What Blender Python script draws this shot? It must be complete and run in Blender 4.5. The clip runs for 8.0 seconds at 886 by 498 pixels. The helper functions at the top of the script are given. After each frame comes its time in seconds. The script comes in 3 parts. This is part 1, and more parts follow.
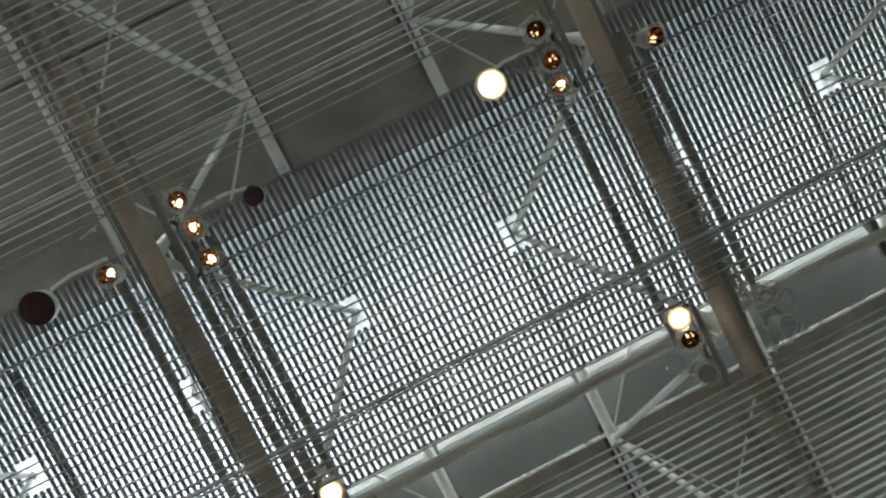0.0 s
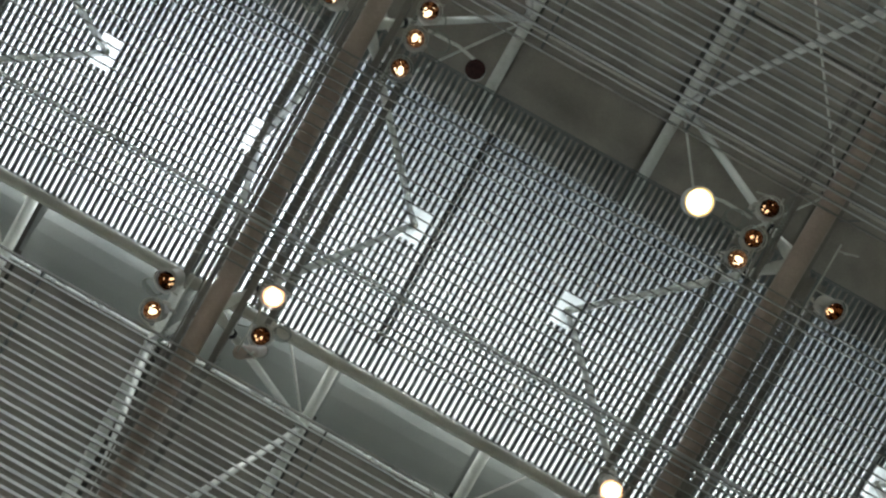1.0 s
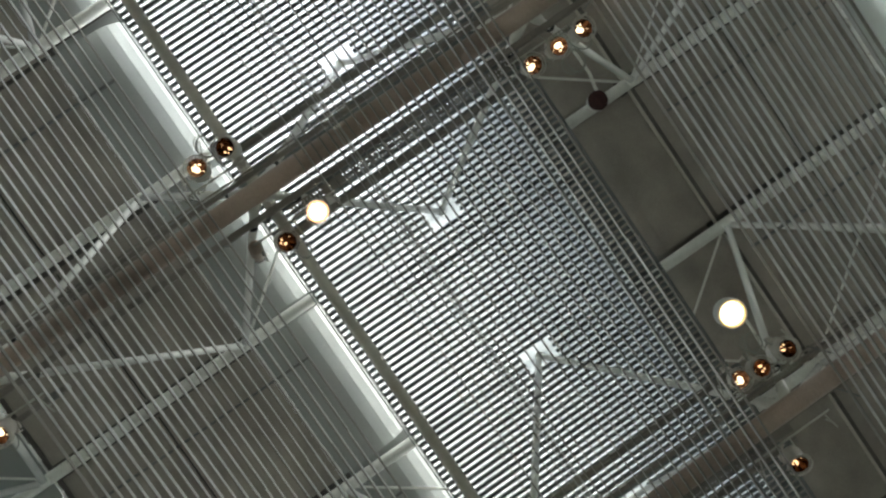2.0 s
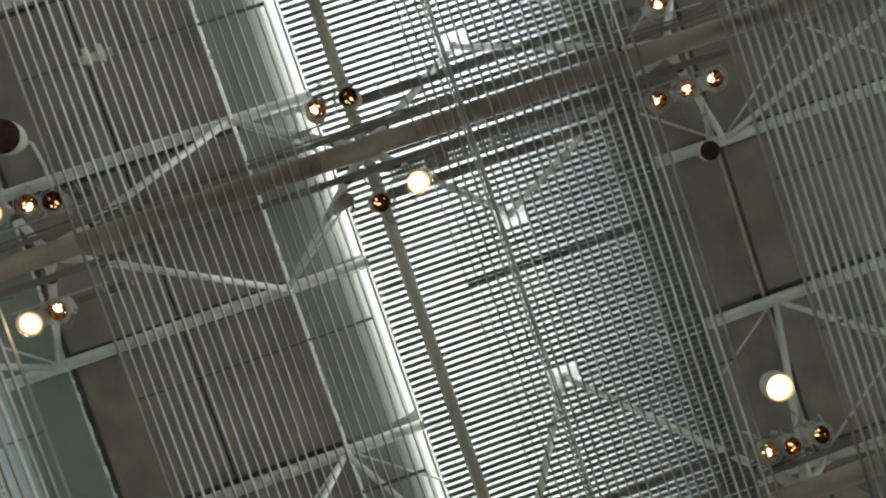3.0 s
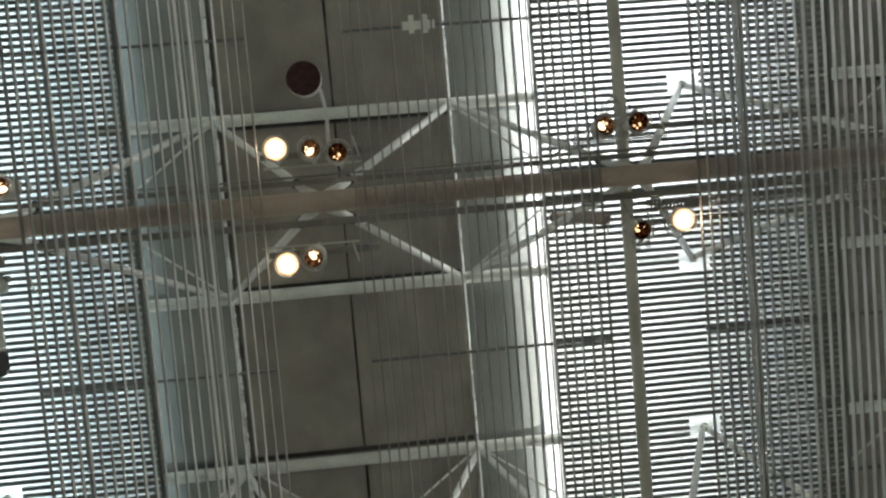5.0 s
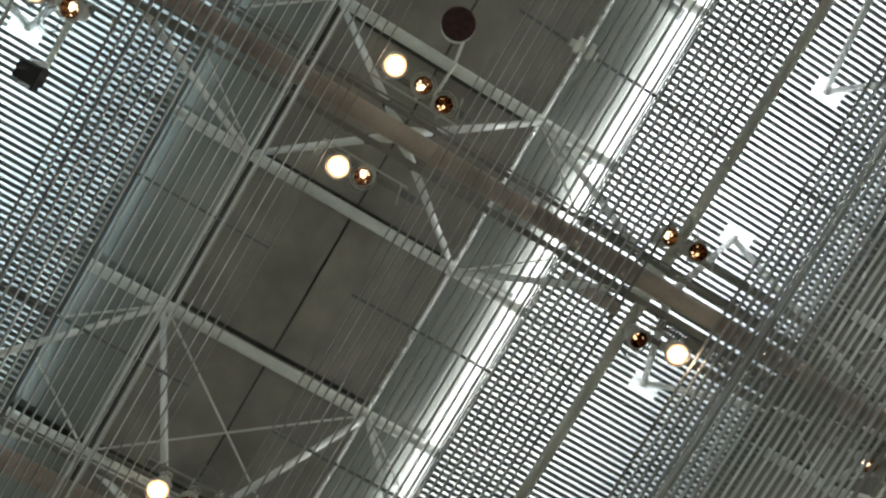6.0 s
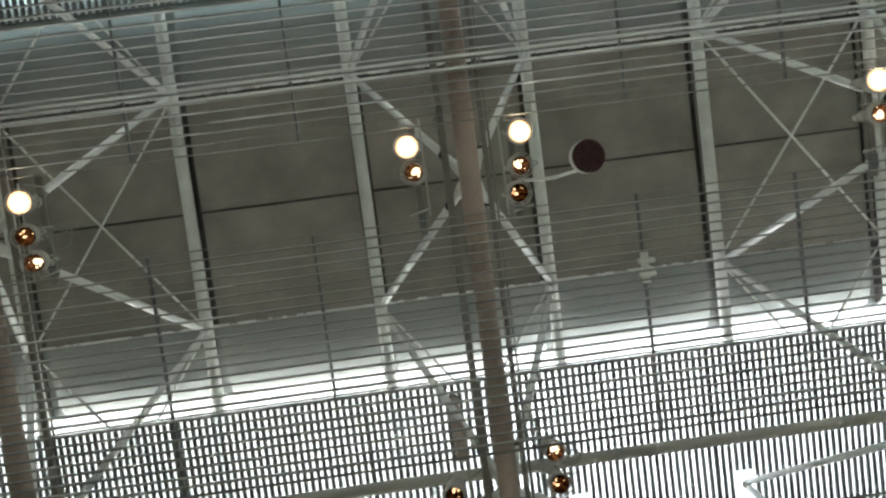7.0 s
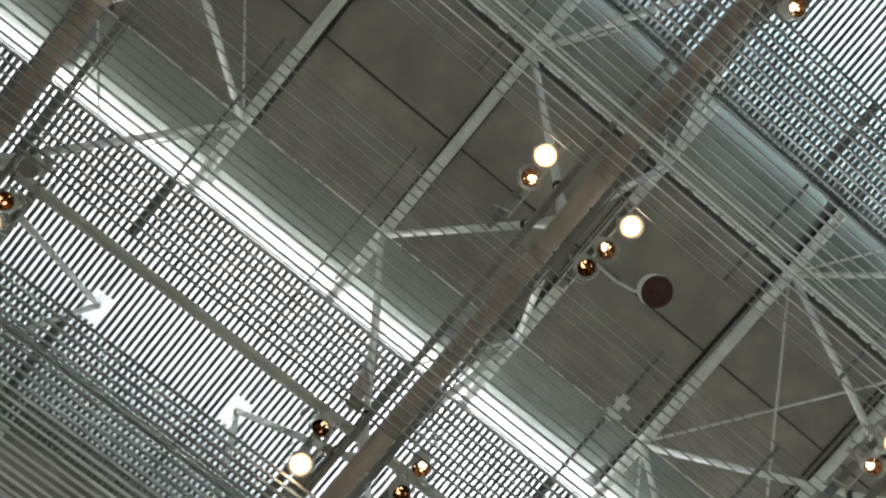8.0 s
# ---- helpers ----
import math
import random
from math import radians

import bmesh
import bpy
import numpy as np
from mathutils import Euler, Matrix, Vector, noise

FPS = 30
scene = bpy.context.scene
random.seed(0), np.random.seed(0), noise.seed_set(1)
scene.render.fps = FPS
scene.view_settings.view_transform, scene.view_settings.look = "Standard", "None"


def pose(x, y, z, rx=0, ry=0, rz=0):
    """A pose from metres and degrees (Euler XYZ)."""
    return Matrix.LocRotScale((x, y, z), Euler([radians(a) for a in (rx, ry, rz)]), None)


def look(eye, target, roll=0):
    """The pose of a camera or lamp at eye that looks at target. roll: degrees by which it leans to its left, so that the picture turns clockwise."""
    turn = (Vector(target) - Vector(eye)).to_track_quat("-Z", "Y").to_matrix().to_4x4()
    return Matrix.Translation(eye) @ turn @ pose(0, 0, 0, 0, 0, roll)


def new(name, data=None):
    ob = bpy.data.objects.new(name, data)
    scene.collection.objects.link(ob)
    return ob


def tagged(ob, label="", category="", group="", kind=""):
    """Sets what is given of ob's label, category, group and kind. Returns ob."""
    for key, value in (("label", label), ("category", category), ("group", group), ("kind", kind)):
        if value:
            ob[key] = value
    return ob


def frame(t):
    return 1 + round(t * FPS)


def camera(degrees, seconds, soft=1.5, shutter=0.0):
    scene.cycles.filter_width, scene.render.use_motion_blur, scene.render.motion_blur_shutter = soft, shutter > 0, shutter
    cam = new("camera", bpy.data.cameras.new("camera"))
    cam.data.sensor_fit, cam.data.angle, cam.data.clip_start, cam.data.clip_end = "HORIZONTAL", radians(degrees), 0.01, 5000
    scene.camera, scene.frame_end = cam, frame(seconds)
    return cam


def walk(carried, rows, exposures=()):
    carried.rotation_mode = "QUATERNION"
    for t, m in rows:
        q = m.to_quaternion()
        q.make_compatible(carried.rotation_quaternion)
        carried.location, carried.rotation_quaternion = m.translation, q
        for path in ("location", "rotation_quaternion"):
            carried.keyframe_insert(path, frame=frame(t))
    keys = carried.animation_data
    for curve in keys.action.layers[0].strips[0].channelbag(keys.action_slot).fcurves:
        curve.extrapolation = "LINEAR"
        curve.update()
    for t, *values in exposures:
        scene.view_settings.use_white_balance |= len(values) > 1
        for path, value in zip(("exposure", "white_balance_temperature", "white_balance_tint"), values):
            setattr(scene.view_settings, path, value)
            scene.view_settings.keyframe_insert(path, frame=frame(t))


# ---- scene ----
cam = camera(57.39, 8.0, soft=2.4)
walk(cam, [
    (0, pose(1.718, -0.740, 1.564, 177.32, 3.39, 26.61)),
    (0.2, pose(1.714, -0.772, 1.549, 175.76, 2.32, 20.05)),
    (0.5, pose(1.514, -0.543, 1.530, 176.37, 0.80, 4.36)),
    (0.6, pose(1.503, -0.475, 1.535, 176.53, 0.33, -2.14)),
    (0.8, pose(1.411, -0.366, 1.521, 176.86, -0.56, -16.41)),
    (1, pose(1.314, -0.279, 1.516, 178.00, -1.38, -29.27)),
    (1.2, pose(1.251, -0.121, 1.504, 178.69, -1.09, -37.15)),
    (1.5, pose(1.150, 0.089, 1.507, 178.54, 0.73, -46.79)),
    (1.7, pose(0.977, 0.279, 1.546, 178.75, 2.44, -50.48)),
    (2.8, pose(0.624, 1.085, 1.447, 178.54, 4.39, -68.97)),
    (3, pose(0.553, 1.198, 1.474, 177.89, 3.83, -71.20)),
    (3.5, pose(0.431, 1.676, 1.487, 177.51, 2.20, -76.28)),
    (3.7, pose(0.343, 1.865, 1.482, 178.76, 2.19, -79.25)),
    (4, pose(0.238, 2.160, 1.478, 178.94, 0.87, -83.78)),
    (4.2, pose(0.176, 2.336, 1.462, 178.82, 0.75, -83.69)),
    (4.5, pose(0.102, 2.602, 1.470, 178.64, 1.46, -82.93)),
    (4.7, pose(0.059, 2.790, 1.485, 177.61, 2.43, -83.13)),
    (5.8, pose(0.019, 3.596, 1.503, 174.40, 4.21, -108.53)),
    (6, pose(0.120, 3.643, 1.472, 172.74, 3.86, -120.69)),
    (6.2, pose(0.205, 3.707, 1.506, 171.34, 5.16, -136.34)),
    (6.5, pose(0.268, 3.676, 1.524, 174.27, 4.40, -151.65)),
    (6.8, pose(0.393, 3.596, 1.495, 174.27, 2.25, -162.98)),
    (7, pose(0.483, 3.581, 1.493, 175.72, 2.64, -172.61)),
    (7.2, pose(0.629, 3.571, 1.486, 175.42, 1.65, -184.01)),
    (7.5, pose(0.870, 3.498, 1.473, 172.08, 0.74, -196.97)),
    (7.8, pose(1.064, 3.410, 1.470, 173.63, 0.58, -208.99)),
    (8, pose(1.225, 3.345, 1.523, 172.55, 1.92, -219.48)),
], exposures=[(0.0, 0.53, 6320, 10), (1.0, 0.48, 6350, 10), (1.5, 0.41, 6430, 10), (2.8, 0.46, 6680, 10), (5.0, 0.53, 6700, 10), (6.5, 0.71, 6560, 10), (8.0, 0.88, 6520, 10)])

# ---- world and daylight ----
world = bpy.data.worlds.new("sky")
scene.world = world
world.use_nodes = True
wn = world.node_tree.nodes
sky = wn.new("ShaderNodeTexSky")
sky.sky_type = "NISHITA"
sky.sun_disc = False
sky.sun_elevation, sky.sun_rotation = radians(32), radians(180)
wn["Background"].inputs[1].default_value = 0.1
world.node_tree.links.new(sky.outputs[0], wn["Background"].inputs[0])
sun = new("sun", bpy.data.lights.new("sun", "SUN"))
sun.data.energy, sun.data.angle, sun.data.color = 3.1, radians(22), (1.0, 0.97, 0.93)
sun.matrix_world = look((0, -32.0, 30), (0, 0, 10))

# plan of the roof
PITCH = 3.6            # truss to truss, along X
MOD = 2.4              # node to node, along Y
Z_LOW, Z_TOP = 7.5, 9.86   # centre lines of the chords
Z_BAR = 7.35           # lower louvre blades
Z_FIN0, Z_FIN1 = 9.71, 9.748
Z_ROOF = 10.02         # underside of the ceiling panels
Z_GLASS = 10.42
SKY = (-7.2, 0.0, 7.2, 14.4) # centre lines of the skylights, along Y; the outer two are unseen
X0, X1, Y0, Y1 = -11.7, 13.5, -10.8, 18.6
TRUSSES = (-7.2, -3.6, 0.0, 3.6, 7.2)
SKY_W, SKY_E = -8.1, 9.9   # the skylights' ends along X

# daylight that falls through each skylight's opening, at 0 stronger and bluer to the west; the unseen outer two are
# added as fill
for c, x0, x1, watts, tint in ((-7.2, SKY_W, SKY_E, 620, (0.93, 1.0, 0.985)), (14.4, SKY_W, SKY_E, 950, (0.93, 1.0, 0.985)),
                               (0.0, SKY_W, -0.1, 128, (0.9, 0.935, 1.0)), (0.0, 0.1, SKY_E, 49, (0.94, 1.0, 0.975)), (7.2, SKY_W, -0.1, 112, (0.74, 0.94, 1.0)), (7.2, 0.1, SKY_E, 120, (0.76, 0.95, 1.0))):
    lamp = new("skylight_daylight", bpy.data.lights.new("skylight_daylight", "AREA"))
    lamp.data.shape, lamp.data.size, lamp.data.size_y = "RECTANGLE", x1 - x0 - 0.1, 2.34
    lamp.data.energy, lamp.data.color = watts, tint
    lamp.location = ((x0 + x1) / 2, c + 0.38, Z_GLASS + 0.02)

# ---- materials ----


def mat(name, base, rough=0.5, metal=0.0, var=0.12, scale=6.0, bump=0.0, fine=60.0, island=0.0, dirt=None, spec=0.5, stretch=(1, 1, 1)):
    """A painted or metal surface with stains at one scale and grain at another."""
    m = bpy.data.materials.new(name)
    m.use_nodes = True
    n, l = m.node_tree.nodes, m.node_tree.links
    b = n["Principled BSDF"]
    b.inputs["Roughness"].default_value, b.inputs["Metallic"].default_value = rough, metal
    b.inputs["Specular IOR Level"].default_value = spec
    tc, mp = n.new("ShaderNodeTexCoord"), n.new("ShaderNodeMapping")
    mp.inputs["Scale"].default_value = stretch
    l.new(tc.outputs["Object"], mp.inputs[0])
    oi = n.new("ShaderNodeObjectInfo")
    ad = n.new("ShaderNodeVectorMath")
    ad.operation = "MULTIPLY_ADD"
    ad.inputs[1].default_value = (1, 1, 1)
    cmb = n.new("ShaderNodeCombineXYZ")
    sc = n.new("ShaderNodeMath")
    sc.operation = "MULTIPLY"
    sc.inputs[1].default_value = 37.0
    l.new(oi.outputs["Random"], sc.inputs[0])
    l.new(sc.outputs[0], cmb.inputs[0]), l.new(sc.outputs[0], cmb.inputs[1])
    l.new(mp.outputs[0], ad.inputs[0]), l.new(cmb.outputs[0], ad.inputs[2])
    big, small = n.new("ShaderNodeTexNoise"), n.new("ShaderNodeTexNoise")
    big.inputs["Scale"].default_value, small.inputs["Scale"].default_value = scale, fine
    big.inputs["Detail"].default_value, small.inputs["Detail"].default_value = 5, 3
    l.new(ad.outputs[0], big.inputs["Vector"]), l.new(ad.outputs[0], small.inputs["Vector"])
    add = n.new("ShaderNodeMath")
    add.operation = "MULTIPLY_ADD"
    l.new(small.outputs["Fac"], add.inputs[0])
    add.inputs[1].default_value = 0.45
    l.new(big.outputs["Fac"], add.inputs[2])
    ramp = n.new("ShaderNodeValToRGB")
    lo = dirt or tuple(c * (1 - var) for c in base)
    ramp.color_ramp.elements[0].position, ramp.color_ramp.elements[1].position = 0.5, 0.95
    ramp.color_ramp.elements[0].color = (*lo, 1)
    ramp.color_ramp.elements[1].color = (*(min(1, c * (1 + var)) for c in base), 1)
    l.new(add.outputs[0], ramp.inputs[0])
    hsv = n.new("ShaderNodeHueSaturation")
    mr = n.new("ShaderNodeMapRange")
    mr.inputs["To Min"].default_value, mr.inputs["To Max"].default_value = 1 - island, 1 + island
    l.new(oi.outputs["Random"], mr.inputs["Value"])
    l.new(mr.outputs[0], hsv.inputs["Value"])
    l.new(ramp.outputs[0], hsv.inputs["Color"])
    l.new(hsv.outputs[0], b.inputs["Base Color"])
    rr = n.new("ShaderNodeMapRange")
    rr.inputs["To Min"].default_value, rr.inputs["To Max"].default_value = max(0.05, rough - 0.1), min(1, rough + 0.12)
    l.new(big.outputs["Fac"], rr.inputs["Value"])
    l.new(rr.outputs[0], b.inputs["Roughness"])
    if bump:
        bp = n.new("ShaderNodeBump")
        bp.inputs["Strength"].default_value, bp.inputs["Distance"].default_value = bump, 0.01
        l.new(small.outputs["Fac"], bp.inputs["Height"])
        l.new(bp.outputs[0], b.inputs["Normal"])
    return m


def glow(name, color, strength):
    m = bpy.data.materials.new(name)
    m.use_nodes = True
    b = m.node_tree.nodes["Principled BSDF"]
    b.inputs["Base Color"].default_value = (*color, 1)
    b.inputs["Emission Color"].default_value = (*color, 1)
    b.inputs["Emission Strength"].default_value = strength
    return m


WHITE = mat("white_paint", (0.84, 0.85, 0.8), 0.3, spec=0.7, var=0.1, scale=3, fine=40, dirt=(0.7, 0.7, 0.65))
# lighter, glossier white: daylight on the diagonals and conduits put into the colour
WHITE_LIT = mat("white_paint_lit", (0.93, 0.935, 0.9), 0.22, spec=0.8, var=0.05, scale=3, fine=40)
PIPE = mat("brown_grey_paint", (0.46, 0.362, 0.3), 0.36, var=0.12, scale=2.5, fine=50, dirt=(0.36, 0.283, 0.236))
GREY_PIPE = mat("grey_pipe_paint", (0.58, 0.555, 0.49), 0.5, var=0.12, scale=3)
PANEL = mat("grey_ceiling_panel", (0.36, 0.325, 0.285), 0.5, var=0.22, scale=2.2, fine=70, island=0.08, bump=0.03)
SATIN = mat("satin_aluminium_panel", (0.36, 0.375, 0.36), 0.42, metal=0.55, var=0.08, scale=1.2, fine=70, island=0.05, bump=0.015)
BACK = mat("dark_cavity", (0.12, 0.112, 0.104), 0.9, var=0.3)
FIN = mat("dark_anodised_fin", (0.19, 0.207, 0.202), 0.55, metal=0.0, var=0.15, scale=2, fine=30, island=0.15)
WIDE = mat("blue_grey_frame", (0.27, 0.29, 0.3), 0.45, metal=0.2, var=0.2, scale=3)
BLADE = mat("aluminium_blade", (0.57, 0.575, 0.56), 0.42, metal=0.3, var=0.12, scale=2, fine=40, island=0.12)
BLADE_SHADE = mat("blade_edge_shade", (0.27, 0.253, 0.228), 0.5, var=0.15, scale=3, island=0.15)
FRAME = mat("dark_steel_frame", (0.2, 0.205, 0.2), 0.5, metal=0.2, var=0.2, scale=5)
TRAY = mat("dull_cable_tray", (0.29, 0.27, 0.24), 0.5, metal=0.2, var=0.25, scale=5)
TRUNK = mat("grey_trunking", (0.27, 0.25, 0.22), 0.5, metal=0.1, var=0.15, scale=3)
LIP = mat("bright_trim", (0.9, 0.91, 0.89), 0.27, metal=0.9, var=0.1)
RUBBER = mat("black_rubber", (0.02, 0.02, 0.022), 0.6, var=0.2)
BOWL = mat("amber_reflector", (0.05, 0.024, 0.013), 0.25, metal=1.0, var=0.35, scale=40, fine=50, bump=0.6)
HOUSING = mat("grey_lamp_housing", (0.62, 0.59, 0.53), 0.4, metal=0.2, var=0.15, scale=9)
CAP = mat("maroon_lens", (0.07, 0.032, 0.032), 0.35, var=0.3, scale=20, spec=0.12)
CABLE = mat("grey_cable", (0.33, 0.34, 0.3), 0.6, var=0.2)
FLOOR = mat("pale_floor", (0.76, 0.725, 0.65), 0.6, var=0.1, scale=1.0, fine=20)
WALL = mat("white_wall", (0.82, 0.82, 0.79), 0.7, var=0.06, scale=0.6, fine=20)
BULB = glow("warm_bulb", (1.0, 0.8, 0.5), 2.2)
HALO = glow("lit_reflector", (1.0, 0.58, 0.3), 1.3)
BULB_LOW = glow("dim_bulb", (1.0, 0.62, 0.3), 1.6)
BEAM = glow("lit_lens", (1.0, 0.8, 0.55), 26.0)
RIM = glow("lit_rim", (1.0, 0.72, 0.34), 0.45)
BEAM_BIG = glow("lit_flood_lens", (1.0, 0.84, 0.52), 3.0)

DIFF = bpy.data.materials.new("opal_sheet")
DIFF.use_nodes = True
dn, dl = DIFF.node_tree.nodes, DIFF.node_tree.links
dn.remove(dn["Principled BSDF"])
tl, tp, mx = dn.new("ShaderNodeBsdfTranslucent"), dn.new("ShaderNodeBsdfTransparent"), dn.new("ShaderNodeMixShader")
tl.inputs[0].default_value = (0.86, 0.9, 0.89, 1)
dnoise, dramp = dn.new("ShaderNodeTexNoise"), dn.new("ShaderNodeMapRange")
dnoise.inputs["Scale"].default_value = 0.8
dramp.inputs["To Min"].default_value, dramp.inputs["To Max"].default_value = 0.32, 0.5
dl.new(dnoise.outputs["Fac"], dramp.inputs["Value"]), dl.new(dramp.outputs[0], mx.inputs[0])
dl.new(tl.outputs[0], mx.inputs[1]), dl.new(tp.outputs[0], mx.inputs[2])
dl.new(mx.outputs[0], dn["Material Output"].inputs[0])

GLASS = bpy.data.materials.new("roof_glass")
GLASS.use_nodes = True
gb = GLASS.node_tree.nodes["Principled BSDF"]
gb.inputs["Transmission Weight"].default_value, gb.inputs["Roughness"].default_value = 1.0, 0.05

# ---- mesh building ----


class Build:
    """Vertices and faces of one part, gathered shape by shape."""

    def __init__(self):
        self.v, self.f = [], []

    def box(self, a, b, bevel=0.0):
        (x0, y0, z0), (x1, y1, z1) = a, b
        s = len(self.v)
        if bevel:   # a box with its four long edges cut, the long way being the largest side
            d = [x1 - x0, y1 - y0, z1 - z0]
            k = d.index(max(d))
            i, j = [q for q in range(3) if q != k]
            lo, hi = (x0, y0, z0), (x1, y1, z1)
            ring = [(lo[i] + bevel, lo[j]), (hi[i] - bevel, lo[j]), (hi[i], lo[j] + bevel), (hi[i], hi[j] - bevel),
                    (hi[i] - bevel, hi[j]), (lo[i] + bevel, hi[j]), (lo[i], hi[j] - bevel), (lo[i], lo[j] + bevel)]
            for e in (lo[k], hi[k]):
                for p, q in ring:
                    c = [0, 0, 0]
                    c[i], c[j], c[k] = p, q, e
                    self.v.append(tuple(c))
            self.f += [[s + q, s + (q + 1) % 8, s + 8 + (q + 1) % 8, s + 8 + q] for q in range(8)]
            self.f += [[s + q for q in range(7, -1, -1)], [s + 8 + q for q in range(8)]]
            return self
        self.v += [(x0, y0, z0), (x1, y0, z0), (x1, y1, z0), (x0, y1, z0), (x0, y0, z1), (x1, y0, z1), (x1, y1, z1), (x0, y1, z1)]
        self.f += [[s + q for q in c] for c in ((0, 3, 2, 1), (4, 5, 6, 7), (0, 1, 5, 4), (1, 2, 6, 5), (2, 3, 7, 6), (3, 0, 4, 7))]
        return self

    def tube(self, points, radii, n=12, ends=True):
        """A round bar along points; radii: one, or one for each point."""
        pts = [Vector(p) for p in points]
        rad = radii if isinstance(radii, (list, tuple)) else [radii] * len(pts)
        s, side = len(self.v), None
        for i, p in enumerate(pts):
            way = (pts[min(i + 1, len(pts) - 1)] - pts[max(i - 1, 0)]).normalized()
            if side is None:
                side = way.orthogonal().normalized()
            side = (side - way * side.dot(way)).normalized()
            up = way.cross(side)
            for q in range(n):
                a = 2 * math.pi * q / n
                self.v.append(tuple(p + (side * math.cos(a) + up * math.sin(a)) * rad[i]))
        for i in range(len(pts) - 1):
            for q in range(n):
                self.f.append([s + i * n + q, s + i * n + (q + 1) % n, s + (i + 1) * n + (q + 1) % n, s + (i + 1) * n + q])
        if ends:
            self.f += [[s + q for q in range(n - 1, -1, -1)], [s + (len(pts) - 1) * n + q for q in range(n)]]
        return self

    def lathe(self, profile, n=20, close=False):
        """Turns (radius, height) pairs about the z axis."""
        s = len(self.v)
        for r, z in profile:
            for q in range(n):
                a = 2 * math.pi * q / n
                self.v.append((r * math.cos(a), r * math.sin(a), z))
        k = len(profile)
        for i in range(k if close else k - 1):
            for q in range(n):
                j = (i + 1) % k
                self.f.append([s + i * n + q, s + i * n + (q + 1) % n, s + j * n + (q + 1) % n, s + j * n + q])
        return self

    def plate(self, outline, z0, z1):
        """An outline in the plane, given a thickness."""
        s, k = len(self.v), len(outline)
        self.v += [(x, y, z0) for x, y in outline] + [(x, y, z1) for x, y in outline]
        self.f += [[s + q for q in range(k - 1, -1, -1)], [s + k + q for q in range(k)]]
        self.f += [[s + q, s + (q + 1) % k, s + k + (q + 1) % k, s + k + q] for q in range(k)]
        return self

    def mesh(self, name, material, smooth=False):
        me = bpy.data.meshes.new(name)
        me.from_pydata(self.v, [], self.f)
        me.materials.append(material)
        bm = bmesh.new()
        bm.from_mesh(me)
        bmesh.ops.recalc_face_normals(bm, faces=bm.faces)
        bm.to_mesh(me)
        bm.free()
        if smooth:
            for p in me.polygons:
                p.use_smooth = len(p.vertices) == 4
        return me


def part(name, mesh, parent, label="", at=None):
    """Links a mesh as one part under a thing or a part."""
    ob = new(name, mesh)
    ob.parent = parent
    if at is not None:
        ob.matrix_basis = at if isinstance(at, Matrix) else Matrix.Translation(at)
    if label:
        tagged(ob, label)
    return ob


def thing(name, at, label, category, group="", kind="", mesh=None):
    ob = new(name, mesh)
    ob.matrix_basis = at if isinstance(at, Matrix) else Matrix.Translation(at)
    return tagged(ob, label, category, group, kind)


# ---- the hall that closes the place ----
thing("floor", (0, 0, 0), "pale smooth hall floor", "floor", kind="structure",
      mesh=Build().box((X0, Y0, -0.2), (X1, Y1, 0)).mesh("floor", FLOOR))
for nm, a, b in (("wall_west", (X0 - 0.3, Y0 - 0.3, 0), (X0, Y1 + 0.3, 10.4)), ("wall_east", (X1, Y0 - 0.3, 0), (X1 + 0.3, Y1 + 0.3, 10.4)),
                 ("wall_south", (X0, Y0 - 0.3, 0), (X1, Y0, 10.4)), ("wall_north", (X0, Y1, 0), (X1, Y1 + 0.3, 10.4))):
    thing(nm, (0, 0, 0), "plain white painted hall wall", "wall", kind="structure", mesh=Build().box(a, b).mesh(nm, WALL))

# ---- roof: dark backing with skylight openings ----
roof = Build()
edges = [Y0 - 0.3]
for c in SKY:
    edges += [c - 1.27, c + 1.6]
edges.append(Y1 + 0.3)
for a, b in zip(edges[::2], edges[1::2]):
    roof.box((X0 - 0.3, a, Z_ROOF + 0.42), (X1 + 0.3, b, Z_ROOF + 0.6))
for c in SKY:
    roof.box((X0 - 0.3, c - 1.27, Z_ROOF + 0.42), (SKY_W, c + 1.6, Z_ROOF + 0.6))
    roof.box((SKY_E, c - 1.27, Z_ROOF + 0.42), (X1 + 0.3, c + 1.6, Z_ROOF + 0.6))
thing("ceiling", (0, 0, 0), "dark void of the roof deck above the panels", "ceiling", kind="structure", mesh=roof.mesh("ceiling", BACK))

deck = thing("panel_ceiling", (0, 0, 0), "flat grey ceiling panels between the skylights", "ceiling", kind="structure")
cells = [(-9.9 + 1.8 * i, -8.1 + 1.8 * i) for i in range(12)]
bands = []      # flat panels, two to each band between skylights
for a in (-4.8, 2.4, 9.6):
    bands += [(a, a + 1.2), (a + 1.2, a + 2.4)]
panel_mesh = Build().plate([(-0.815, -0.588), (0.815, -0.588), (0.815, 0.588), (-0.815, 0.588)], 0, 0.03)
panel_mesh.box((-0.815, -0.588, 0.03), (-0.785, 0.588, 0.07)).box((0.785, -0.588, 0.03), (0.815, 0.588, 0.07))
panel_mesh.box((-0.812, -0.586, -0.005), (0.812, -0.515, 0), 0.002).box((-0.812, 0.515, -0.005), (0.812, 0.586, 0), 0.002)
panel_mesh = panel_mesh.mesh("panel", PANEL)
for xa, xb in cells:
    for ya, yb in bands:
        part("panel", panel_mesh, deck, at=((xa + xb) / 2, (ya + yb) / 2, Z_ROOF))
